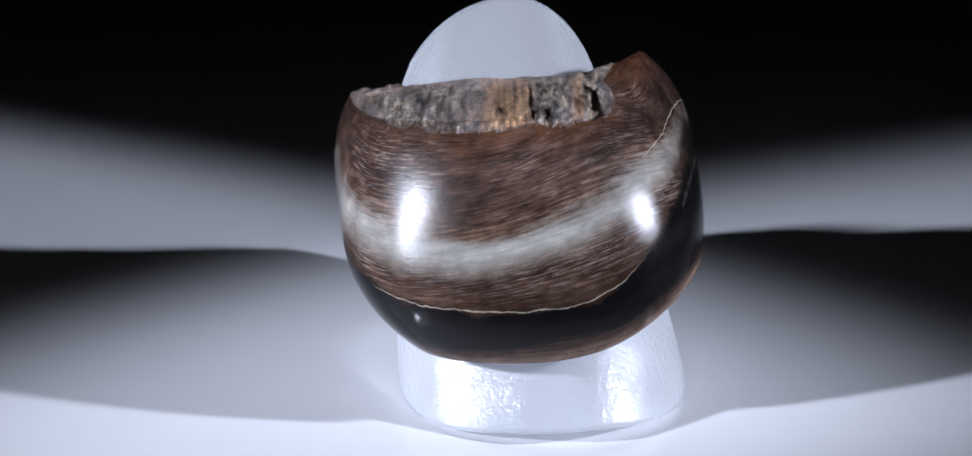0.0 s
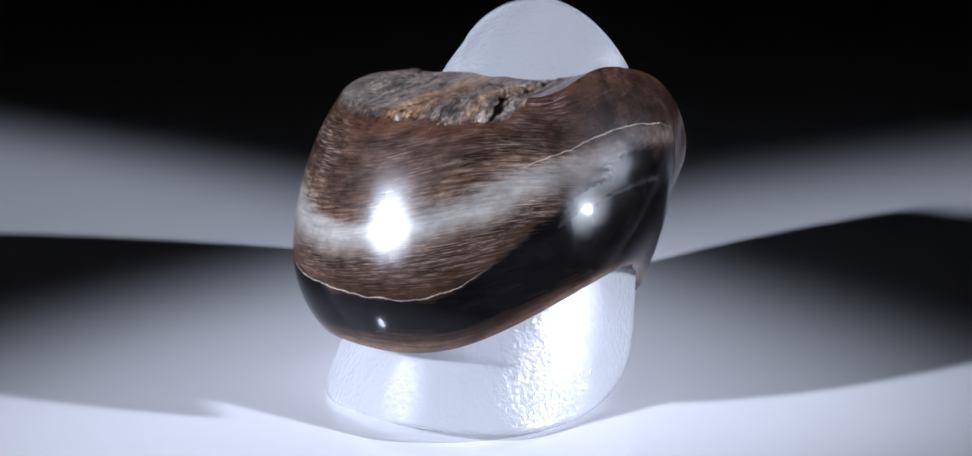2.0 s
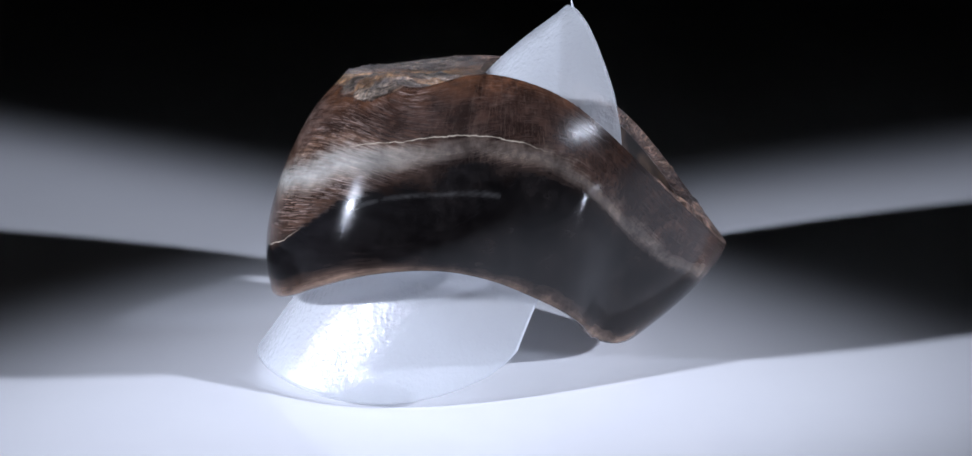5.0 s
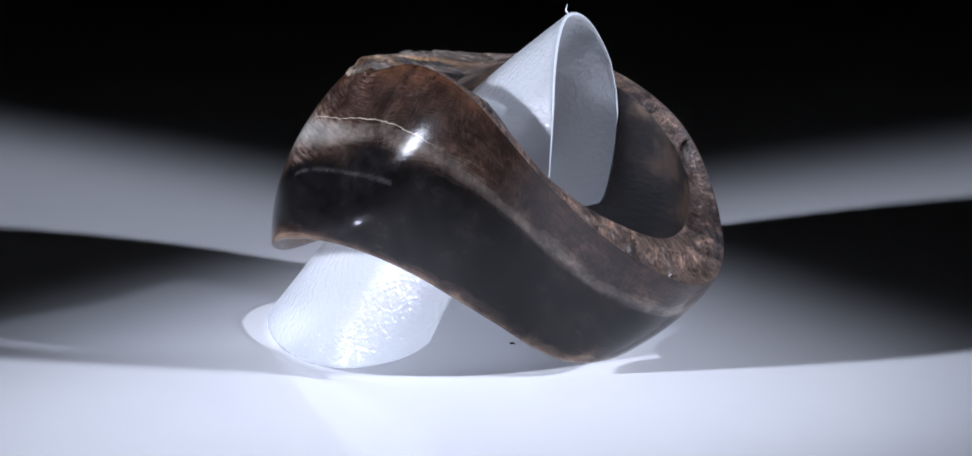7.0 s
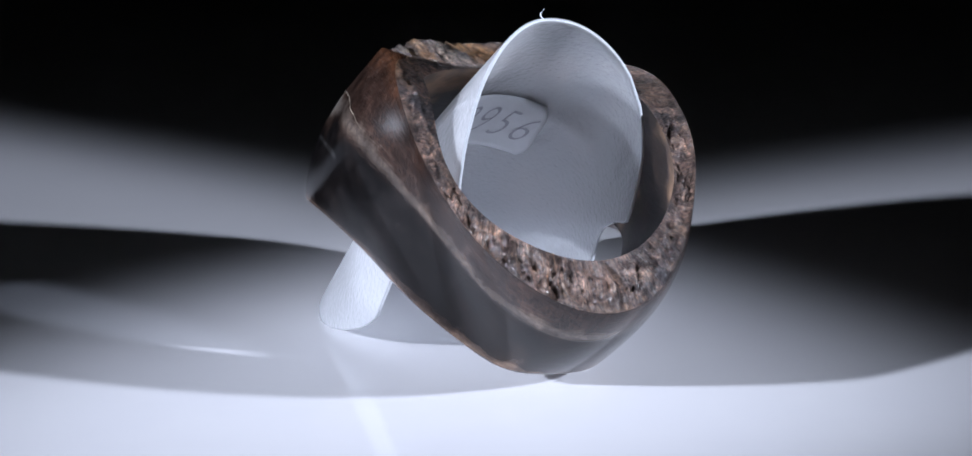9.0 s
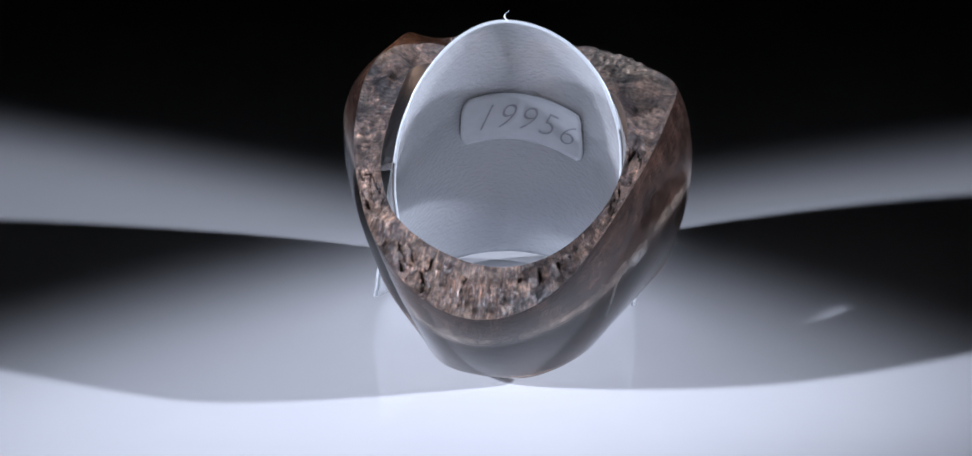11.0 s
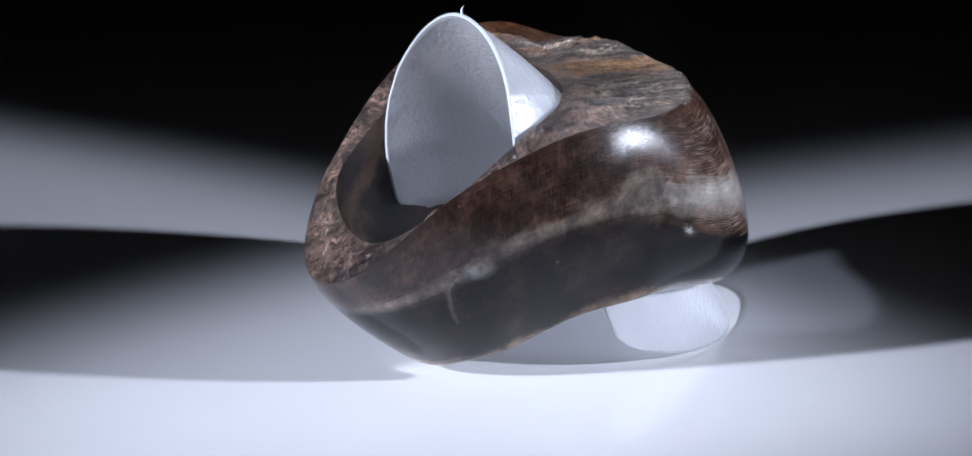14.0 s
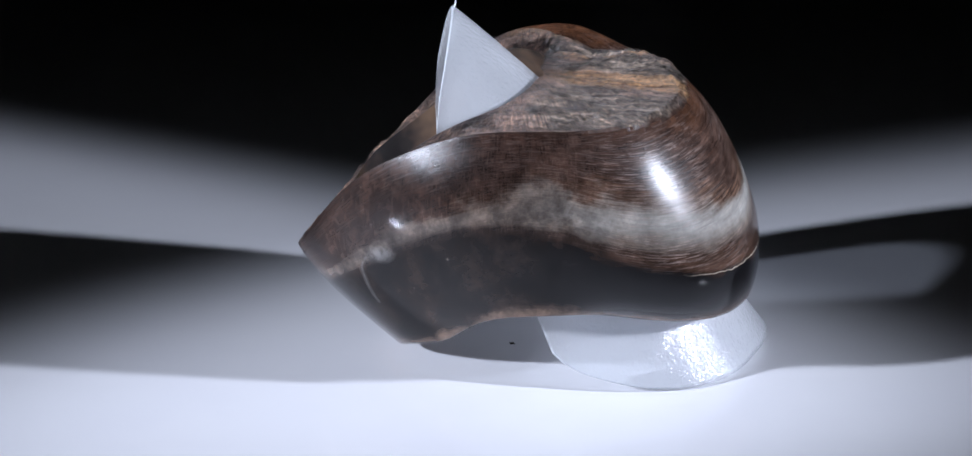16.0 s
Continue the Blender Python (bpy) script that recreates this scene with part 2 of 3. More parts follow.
def sheet_material():
    """Frosted, hammered plastic: part clear, part milky, with a sheen on the dimples."""
    m, nt, b = material("frosted_plastic_sheet")
    nt.nodes.remove(b)
    obj = nt.nodes.new("ShaderNodeTexCoord").outputs["Object"]
    ham = grain(nt, obj, 2700, 2, 0.5)
    fine = grain(nt, obj, 6000, 2, 0.5)
    bp = node(nt, "Bump", Strength=1.0, Distance=0.00011)
    nt.links.new(calc(nt, "ADD", ham, calc(nt, "MULTIPLY", fine, 0.3)), bp.inputs["Height"])
    clear = node(nt, "BsdfTransparent", Color=(0.96, 0.98, 1.0, 1))
    milk = node(nt, "BsdfTranslucent", Color=(0.95, 0.953, 0.962, 1))
    skin = node(nt, "BsdfDiffuse", Color=(0.92, 0.928, 0.943, 1))
    sheen = node(nt, "BsdfGlossy", Color=(1, 1, 1, 1), Roughness=0.08)
    for n in (milk, skin, sheen):
        nt.links.new(bp.outputs[0], n.inputs["Normal"])

    def mix(fac, a, c):
        n = nt.nodes.new("ShaderNodeMixShader")
        if isinstance(fac, float):
            n.inputs[0].default_value = fac
        else:
            nt.links.new(fac, n.inputs[0])
        nt.links.new(a, n.inputs[1])
        nt.links.new(c, n.inputs[2])
        return n.outputs[0]

    body = mix(0.47, milk.outputs[0], skin.outputs[0])
    haze = node(nt, "BsdfRefraction", Color=(0.96, 0.98, 1.0, 1), Roughness=0.16, IOR=1.02)
    through_it = mix(0.05, clear.outputs[0], haze.outputs[0])
    body = mix(0.40, through_it, body)
    fr = node(nt, "Fresnel", IOR=1.45)
    nt.links.new(bp.outputs[0], fr.inputs["Normal"])
    out = mix(calc(nt, "MINIMUM", calc(nt, "MULTIPLY", fr.outputs[0], 1.3), 0.32), body, sheen.outputs[0])
    nt.links.new(out, nt.nodes["Material Output"].inputs["Surface"])
    return m


def simple(name, colour, rough, scale=400.0, spread=0.12, metal=0.0, glow=0.0):
    m, nt, b = material(name)
    obj = nt.nodes.new("ShaderNodeTexCoord").outputs["Object"]
    n = grain(nt, obj, scale, 4)
    lo, hi = (tuple(c * (1 + s) for c in colour) for s in (-spread, spread))
    nt.links.new(ramp(nt, n, [(0.3, lo), (0.7, hi)]), b.inputs["Base Color"])
    b.inputs["Roughness"].default_value, b.inputs["Metallic"].default_value = rough, metal
    if glow:
        b.inputs["Emission Color"].default_value, b.inputs["Emission Strength"].default_value = (0.9, 0.94, 1, 1), glow
    return m


def table_material():
    m, nt, b = material("white_acrylic")
    obj = nt.nodes.new("ShaderNodeTexCoord").outputs["Object"]
    n = grain(nt, obj, 60, 3)
    nt.links.new(ramp(nt, n, [(0.3, (0.77, 0.77, 0.80)), (0.7, (0.80, 0.80, 0.82))]), b.inputs["Base Color"])
    b.inputs["Roughness"].default_value = 0.07
    b.inputs["IOR"].default_value = 1.45
    return m


EDGE = simple("cut_plastic_edge", (0.56, 0.59, 0.62), 0.35, 2500, 0.06)
POLISHED, RAW, BORE, SHEET, TABLE = polished_material(), raw_material(), bore_material(), sheet_material(), table_material()
BLACK = simple("black_cloth", (0.008, 0.008, 0.009), 0.95, 900, 0.3)
PAPER = simple("sticker_paper", (0.64, 0.65, 0.67), 0.7, 900, 0.04)
INK = simple("pencil_ink", (0.36, 0.36, 0.40), 0.6, 2000, 0.2)
SPECK = simple("dark_crumb", (0.05, 0.045, 0.04), 0.8, 3000, 0.3)
BURR = simple("plastic_burr", (0.8, 0.84, 0.9), 0.4, 900, 0.05)
SHELL = simple("lamp_shell", (0.03, 0.03, 0.032), 0.4, 300, 0.1)
DISH = simple("lamp_reflector", (0.75, 0.76, 0.78), 0.25, 300, 0.05, 1.0, 0.02)
BULB = simple("frosted_bulb_glass", (0.8, 0.82, 0.85), 0.5, 300, 0.02, 0.0, 3.4)
LENS = simple("lamp_lens", (0.8, 0.82, 0.85), 0.5, 300, 0.02, 0.0, 0.2)


# ---- mesh helpers ----
def mesh_of(name, verts, faces, mats, smooth=True):
    me = bpy.data.meshes.new(name)
    me.from_pydata([tuple(v) for v in verts], [], faces)
    for m in mats:
        me.materials.append(m)
    me.polygons.foreach_set("use_smooth", [smooth] * len(me.polygons))
    me.update()
    return me


def part(name, me, parent, label=""):
    ob = new(name, me)
    ob.parent = parent
    return tagged(ob, label)


def box(x0, y0, z0, x1, y1, z1, mat, name, chamfer=0.0):
    bm = bmesh.new()
    bmesh.ops.create_cube(bm, size=1)
    bmesh.ops.scale(bm, vec=(x1 - x0, y1 - y0, z1 - z0), verts=bm.verts)
    bmesh.ops.translate(bm, vec=((x0 + x1) / 2, (y0 + y1) / 2, (z0 + z1) / 2), verts=bm.verts)
    if chamfer:
        bmesh.ops.bevel(bm, geom=bm.edges[:], offset=chamfer, segments=2, affect="EDGES")
    me = bpy.data.meshes.new(name)
    bm.to_mesh(me)
    bm.free()
    me.materials.append(mat)
    return me


# ---- the large structure ----
table = new("table_top", box(-2.2, -1.0, -0.012, 2.2, 1.6, 0.0, TABLE, "table_top", 0.002))
tagged(table, "glossy white acrylic sheet under the ring stand", "table", kind="structure")
for nm, dims in (("wall_back", (-2.2, 1.55, 0, 2.2, 1.6, 1.6)), ("wall_left", (-2.25, -1.0, 0, -2.2, 1.6, 1.6)),
                 ("wall_right", (2.2, -1.0, 0, 2.25, 1.6, 1.6)), ("wall_front", (-2.2, -1.05, 0, 2.2, -1.0, 1.6)),
                 ("ceiling", (-2.2, -1.0, 1.6, 2.2, 1.6, 1.65))):
    tagged(new(nm, box(*dims, BLACK, nm)), "black cloth backdrop round the white table", "backdrop", kind="structure")


# ---- the ring ----
RIM_R = (0.0505, 0.0606, 0.0817, 0.0965, 0.0957, 0.0975, 0.0924, 0.0728, 0.0535, 0.0345, 0.0222, 0.0190, 0.0165, 0.0155, 0.0180, 0.0310)
RIM_Z = (0.1590, 0.1525, 0.1221, 0.0962, 0.0804, 0.0840, 0.1099, 0.1385, 0.1500, 0.1560, 0.1580, 0.1580, 0.1580, 0.1585, 0.1580, 0.1590)
EDGE_R = (0.0682, 0.0811, 0.0970, 0.1111, 0.1190, 0.1160, 0.1044, 0.0924, 0.0876, 0.0900, 0.0934, 0.0937, 0.0879, 0.0746, 0.0771, 0.0703)
EDGE_Z = (0.1693, 0.1556, 0.1186, 0.0811, 0.0596, 0.0712, 0.1104, 0.1347, 0.1460, 0.1475, 0.1478, 0.1520, 0.1555, 0.1640, 0.1622, 0.1706)
BELLY_R = (0.0965, 0.0889, 0.0837, 0.0956, 0.1045, 0.1011, 0.0962, 0.0941, 0.0970, 0.1005, 0.1164, 0.1258, 0.1257, 0.1204, 0.1135, 0.1039)
BELLY_Z = (0.1247, 0.1137, 0.0811, 0.0508, 0.0375, 0.0437, 0.0597, 0.0808, 0.0986, 0.1035, 0.0934, 0.0934, 0.1039, 0.1169, 0.1206, 0.1159)
FOOT_R = (0.0829, 0.0729, 0.0609, 0.0661, 0.0724, 0.0657, 0.0665, 0.0637, 0.0763, 0.0894, 0.0954, 0.1211, 0.1324, 0.1354, 0.1286, 0.1057)
FOOT_Z = (0.0614, 0.0419, 0.0200, 0.0105, 0.0096, 0.0067, 0.0147, 0.0239, 0.0418, 0.0496, 0.0464, 0.0402, 0.0413, 0.0487, 0.0712, 0.0777)
JOINT_ONE = (0.3290, 0.4290, 0.4000, 0.3410, 0.3400, 0.3710, 0.3540, 0.3450, 0.3890, 0.3690, 0.3570, 0.4190, 0.4810, 0.4580, 0.3150, 0.2350)
JOINT_TWO = (0.4200, 0.4980, 0.4860, 0.4480, 0.4490, 0.4630, 0.4400, 0.4400, 0.4820, 0.5400, 0.5420, 0.5670, 0.6080, 0.6020, 0.4790, 0.3200)
JOINT_THREE = (0.4520, 0.5200, 0.5050, 0.4700, 0.4700, 0.4900, 0.4750, 0.4850, 0.5300, 0.5950, 0.6510, 0.7180, 0.7910, 0.8000, 0.5900, 0.3550)
PALE = (0.10, 0.12, 0.12, 0.12, 0.18, 0.10, 0.12, 0.13, 0.13, 0.30, 0.80, 1.0, 1.0, 1.0, 0.54, 0.14)


def periodic(knots):
    """A closed cubic spline through evenly spaced values; takes an angle in radians."""
    k = len(knots)
    a, b = np.zeros((k, k)), np.zeros((k, k))
    for i in range(k):
        for j, u, v in ((i, 4, -12), ((i - 1) % k, 1, 6), ((i + 1) % k, 1, 6)):
            a[i, j] += u
            b[i, j] += v
    second = np.linalg.solve(a, b @ np.array(knots))

    def value(angle):
        x = (angle / math.tau) % 1.0 * k
        i = int(x) % k
        u = x - int(x)
        v = 1 - u
        return v * knots[i] + u * knots[(i + 1) % k] + (v ** 3 - v) / 6 * second[i] + (u ** 3 - u) / 6 * second[(i + 1) % k]
    return value


def bell(angle, middle, width):
    """1 at an angle (degrees), falling to 0 at width from it."""
    d = abs((math.degrees(angle) - middle + 180) % 360 - 180) / width
    return max(0.0, 1 - d * d) ** 1.5


SPLITS = tuple((random.uniform(2, 165), random.uniform(0.5, 1.3)) for _ in range(15))


def hump(x, middle, width):
    d = abs(x - middle) / width
    return max(0.0, 1 - d ** 4)


REACH_AT = (0, 10, 200, 221, 235, 247, 262, 271, 278, 284, 297, 303.5, 309, 314, 322, 345, 360)
REACH = (-0.10, 0, 0, 0.01, 0.03, 0.045, 0.04, 0.055, 0.09, 0.135, 0.165, 0.125, 0.05, -0.10, -0.30, -0.34, -0.10)


def raw_reach(deg):
    """How far the broken raw face laps over the polished side (or falls short of its edge)."""
    lobes = 0.022 * noise.noise(Vector((deg * 0.19, 3.0, 0))) + 0.010 * noise.noise(Vector((deg * 0.6, 7.0, 0)))
    return float(np.interp(deg, REACH_AT, REACH)) + lobes * min(1.0, max(0.0, (deg - 222) / 12)) * (deg < 314)


def ring_meshes():
    n, top, side, low, bore = 640, 36, 72, 6, 12
    f = [periodic(k) for k in (RIM_R, RIM_Z, EDGE_R, EDGE_Z, BELLY_R, BELLY_Z, FOOT_R, FOOT_Z, JOINT_ONE, JOINT_TWO, JOINT_THREE, PALE)]
    verts, band, pale, crack, opened, fibre, tan, crust, scar, fringe, rust, stroke, stain = ([] for _ in range(13))
    rows = top + side + low + bore
    reaches = []
    for i in range(n):
        a = math.tau * i / n
        reach = raw_reach(math.degrees(a))
        reaches.append(reach)
        c, s = math.cos(a), math.sin(a)
        hr, hz, tr, tz, mr, mz, br, bz, j1, j2, j3, pl = (g(a) for g in f)
        br_in, bz_in = br - 0.009, bz + 0.005
        # how flat the side is at mid height, and how far its fullness sits low
        flat, lean = 0.5 * bell(a, 255, 75), 0.3 * bell(a, 234, 36)
        for k in range(rows):
            rough = 0.0
            v = 0.0
            if k < top:                                   # rim to edge: the raw upper face
                u = k / top
                r, z = hr + (tr - hr) * u, hz + (tz - hz) * u
                dome = 0.5 - 0.5 * math.sin(a)
                z -= 0.001 * math.sin(math.pi * u) * dome
                rough = min(1.0, 3.2 * u) * min(1.0, 5 * max(0.0, 1 - u + reach)) if k else 0.0
            elif k < top + side:                          # edge to foot: the polished belly
                u = v = (k - top) / side
                bow = 1 - (1 - flat) * (2 * u - 1) ** 2 - flat * (2 * u - 1) ** 4 + lean * (2 * u - 1) * (1 - (2 * u - 1) ** 2)
                r = (1 - u) * tr + u * br + (mr - (tr + br) / 2) * bow
                z = (1 - u) * tz + u * bz + (mz - (tz + bz) / 2) * bow
                rough = max(0.0, min(1.0, (reach - v) / 0.025)) if reach > 0 else 0.0
            elif k < top + side + low:                    # foot: the narrow underside
                u = (k - top - side) / low
                v = 1.0
                r = br + (br_in - br) * u
                z = bz + (bz_in - bz) * u - 0.003 * math.sin(math.pi * u) * (bz > 0.02)
            else:                                         # the bore
                u = (k - top - side - low) / bore
                v = 1.0
                r = br_in + (hr - br_in) * u + 0.013 * math.sin(math.pi * u)
                z = bz_in + (hz - bz_in) * u
            p = Vector((r * c, r * s, z))
            q = p * 40
            deg = math.degrees(a)
            back = max(0.0, min(1.0, (-p.y - 0.02) * 40))
            crusty = min(1.0, back * (0.6 * hump(p.x, -0.050, 0.034) + hump(p.x, 0.028, 0.022)))
            if rough:
                d = noise.fractal(q * 1.2, 0.9, 2.0, 5) * (0.0030 - 0.0016 * back)
                d += 0.0016 * noise.noise(Vector((p.x * 220, p.y * 16, p.z * 60)))
                d -= sum(0.0019 * max(0.0, 1 - abs(deg + 5 * noise.noise(Vector((g0, u * 5, 0))) - g0) / wd) for g0, wd in SPLITS)
                d += (0.0014 * noise.noise(Vector((c * 45, s * 45, u * 3))) + 0.0015 * noise.noise(p * 120) + 0.0004 * noise.noise(p * 260)) * max(0.0, s + 0.3)
                d -= 0.0034 * hump(p.x, 0.0405 + 0.004 * noise.noise(q), 0.0036) * back
                d -= 0.0012 * hump(p.x, 0.0105 + 0.002 * noise.noise(q * 1.5), 0.002) * back
                d -= 0.0014 * hump(p.x, -0.006, 0.004) * back * hump(p.y, -0.075, 0.02)
                d += crusty * (0.0022 * noise.noise(p * 260) - 0.0004) + 0.0007 * noise.noise(p * 420)
                d += 0.0020 * crusty * noise.noise(Vector((p.x * 190, p.y * 60, 3.0)))
                p += Vector((c * 0.4, s * 0.4, 0.9)) * d * rough
            p += Vector((c, s, 0)) * 0.0006 * noise.noise(p * 30)
            if p.z < 0.0006:
                p.z = 0.0006
            verts.append(p * U)
            stops = (0, j1, j2, max(j3, j2 + 0.02), 0.93, 1.001)
            w = 5.0
            for m in range(5):
                if v < stops[m + 1]:
                    w = m + max(0.0, (v - stops[m]) / (stops[m + 1] - stops[m]))
                    break
            band.append(w)
            pale.append(max(0.0, min(1.0, pl)))
            # distance to the joint that shows as a cream line, and how open it is there
            low_open, high_open = min(1.0, 3 * bell(a, 268, 34)), min(1.0, 3 * bell(a, 336, 34))
            near_low = abs(v - stops[3]) < abs(v - j1)
            crack.append((v - stops[3]) * 12 if near_low else (v - j1 + 0.01) * 12)
            opened.append(low_open if near_low else high_open)
            fibre.append((c, s, v if v else -0.3 * (1 - u)))
            dome = max(0.0, min(1.0, (-p.y - 0.01) * 40))
            fringe.append(dome * max(0.0, 1 - (1 - u + reach if k < top else reach - v) / 0.035) * 0.75 if k < top + side else 0.0)
            rust.append(max(bell(a, 345, 50) * max(0.0, 1 - v / 0.10), 0.9 * bell(a, 272, 60) * max(0.0, 1 - abs(v - reach) / 0.11)))
            stroke.append(min(1.0, 2.2 * bell(a, 273, 68)))
            stain.append(min(1.0, 1.6 * bell(a, 120, 105)))
            deg = math.degrees(a)
            bruise = max(0.0, 1 - ((deg - 144.5) / 7) ** 2 - ((v - 0.41 - 0.006 * max(0.0, deg - 141)) / 0.05) ** 2)
            arc = math.exp(-((deg - 135.9 - 900 * max(0.0, 0.47 - v) ** 2 - 60 * max(0.0, v - 0.56) ** 2) / 0.6) ** 2) * (0.39 < v < 0.69)
            hairline = math.exp(-((v - 0.485 - 0.0007 * (deg - 337) ** 2 * (0.35 if deg > 337 else 0.5)) / 0.010) ** 2) * (316 < deg < 354)
            scar.append(min(1.0, 0.42 * bruise + 0.26 * arc + 0.09 * hairline))
            tan.append(min(1.0, dome * (0.9 * hump(p.x + 0.004 * noise.noise(p * 60), -0.003, 0.0140) + 0.8 * hump(p.x, 0.060, 0.012) + 0.7 * hump(p.x, 0.033, 0.0035)) + 0.9 * bell(a, 352, 26) * u ** 3))
            crust.append(min(1.0, dome * (0.8 * hump(p.x + 0.006 * noise.noise(p * 50), -0.050, 0.034) + hump(p.x, 0.0185, 0.0105) + hump(p.x, 0.0425, 0.0075))))
    edge_ids = {k: [] for k in range(3)}
    for i in range(n):
        i2 = (i + 1) % n
        for k in range(rows):
            k2 = (k + 1) % rows
            over = 0.5 * (reaches[i] + reaches[i2])
            raw = k < top * (1 + min(0.0, over)) - 0.5 if k < top else (k - top + 0.5) / side < over
            edge_ids[1 if raw else 0 if k < top + side + low else 2].append((i * rows + k2, i2 * rows + k2, i2 * rows + k, i * rows + k))
    made = []
    for slot, (name, mat) in enumerate((("polished_band", POLISHED), ("sawn_face", RAW), ("bore", BORE))):
        used = sorted({x for q in edge_ids[slot] for x in q})
        at = {x: j for j, x in enumerate(used)}
        me = mesh_of(name, [verts[x] for x in used], [tuple(at[x] for x in q) for q in edge_ids[slot]], (mat,))
        for key, values in (("band", band), ("pale", pale), ("crack", crack), ("open_crack", opened), ("tan", tan), ("crust", crust), ("scar", scar), ("fringe", fringe), ("rust", rust), ("stroke", stroke), ("stain", stain)):
            me.attributes.new(key, "FLOAT", "POINT").data.foreach_set("value", [values[x] for x in used])
        me.attributes.new("fibre", "FLOAT_VECTOR", "POINT").data.foreach_set("vector", [y for x in used for y in fibre[x]])
        made.append(me)
    return made


ring = tagged(new("ring"), "banded brown and black polished fossil ring with raw sawn rim", "ring")
for piece, words in zip(ring_meshes(), ("glossy brown, cream and black banded side", "rough fibrous grey-brown sawn face", "dark smooth drilled bore")):
    part(piece.name, piece, ring, words)


# ---- the stand: one sheet rolled round, its lower edge flared, its mouth cut on the slant ----
MOUTH = Vector((-0.0052, 0.0446, 0.1277))
MOUTH_A, MOUTH_B, MOUTH_TURN, MOUTH_TILT, MOUTH_EGG = 0.0586, 0.0662, 0.2250, 1.7645, -0.0453
FOOT_X, FOOT_Y, FOOT_A, FOOT_B, FOOT_TURN = 0.015, -0.0448, 0.0766, 0.0973, 0.2128
FOOT_LIFT, FOOT_SKEW, FOOT_END, FOOT_START, FRONT_LIFT = 0.0161, 0.7676, 1.8300, 1.8400, 0.0139
STICKER_A, STICKER_W, STICKER_LEAN = -0.12, 0.605, -0.015


def sheet_point(a, w, inset=0.0):
    """A point of the sheet: a, the angle round it; w, 0 at the foot and 1 at the mouth."""
    def at(a, w):
        s, c = math.sin(a), math.cos(a)
        swell = 1 + 0.07 * max(0.0, 1 - ((a + 1.08) / 0.6) ** 2) ** 1.5
        x, y = FOOT_A * s * swell, -FOOT_B * c * swell
        lift = FOOT_LIFT * (1 - c) ** 2 * (1.0 if a > 0 else FOOT_SKEW) + FRONT_LIFT * max(0.0, c) ** 2 - 0.0050
        foot = Vector((FOOT_X + x * math.cos(FOOT_TURN) - y * math.sin(FOOT_TURN), FOOT_Y + x * math.sin(FOOT_TURN) + y * math.cos(FOOT_TURN), lift))
        across = Vector((math.cos(MOUTH_TURN), math.sin(MOUTH_TURN), 0))
        up = Vector((-math.sin(MOUTH_TURN) * math.cos(MOUTH_TILT), math.cos(MOUTH_TURN) * math.cos(MOUTH_TILT), math.sin(MOUTH_TILT)))
        mouth = MOUTH + across * MOUTH_A * s * (1 + MOUTH_EGG * c) + up * MOUTH_B * c
        p = foot.lerp(mouth, w)
        p.x -= 0.0035 * max(0.0, -s) * w + 0.0068 * max(0.0, s) * max(0.0, c + 0.3) * w ** 3
        p -= Vector((0.7, 0.7, 0)) * 0.0065 * max(0.0, 1 - ((a + 0.70) / 0.85) ** 2) * max(0.0, 1 - ((w - 0.82) / 0.16) ** 2)
        return p + Vector((s * 0.5, -c, 0.5)) * 0.008 * math.sin(math.pi * w) * max(0.0, c)
    p = at(a, w)
    if inset:
        e = 0.01
        nrm = (at(a + e, w) - at(a - e, w)).cross(at(a, w + e) - at(a, w - e)).normalized()
        p -= nrm * inset
    return p


LIMIT_W = (0, 0.015, 0.04, 0.08, 0.26, 0.36, 0.43, 0.50, 0.58, 0.66, 0.72, 0.80, 0.87, 0.93, 0.97, 0.99, 1.0)
LIMIT_A = (0.93, 0.965, 0.985, 0.995, 0.95, 0.925, 0.93, 0.985, 1.08, 1.14, 1.14, 1.10, 1.045, 0.96, 0.86, 0.75, 0.62)


def side_limit(w, s):
    """How far round the sheet reaches at a height: the mouth is cut on the slant down to two corners."""
    return float(np.interp(w, LIMIT_W, LIMIT_A)) * (FOOT_END if s > 0 else FOOT_START - 0.03)


def sheet_mesh():
    na, nw, thick = 140, 90, 0.0019
    outer, inner = [], []
    for j in range(nw + 1):
        w = j / nw
        lo, hi = -side_limit(w, -1), side_limit(w, 1)
        for i in range(na + 1):
            a = lo + (hi - lo) * i / na
            outer.append(sheet_point(a, w) * U)
            inner.append(sheet_point(a, w, thick) * U)
    off, row = len(outer), na + 1
    faces = []
    for j in range(nw):
        for i in range(na):
            q = (j * row + i, j * row + i + 1, (j + 1) * row + i + 1, (j + 1) * row + i)
            faces.append(q)
            faces.append(tuple(off + x for x in reversed(q)))
    rim = [i for i in range(na + 1)] + [j * row + na for j in range(1, nw + 1)] + [nw * row + i for i in range(na - 1, -1, -1)] + [j * row for j in range(nw - 1, 0, -1)]
    for x, y in zip(rim, rim[1:] + rim[:1]):
        faces.append((y, x, off + x, off + y))
    me = mesh_of("sheet", outer + inner, faces, (SHEET, EDGE))
    me.polygons.foreach_set("material_index", [0] * (2 * na * nw) + [1] * len(rim))
    return me


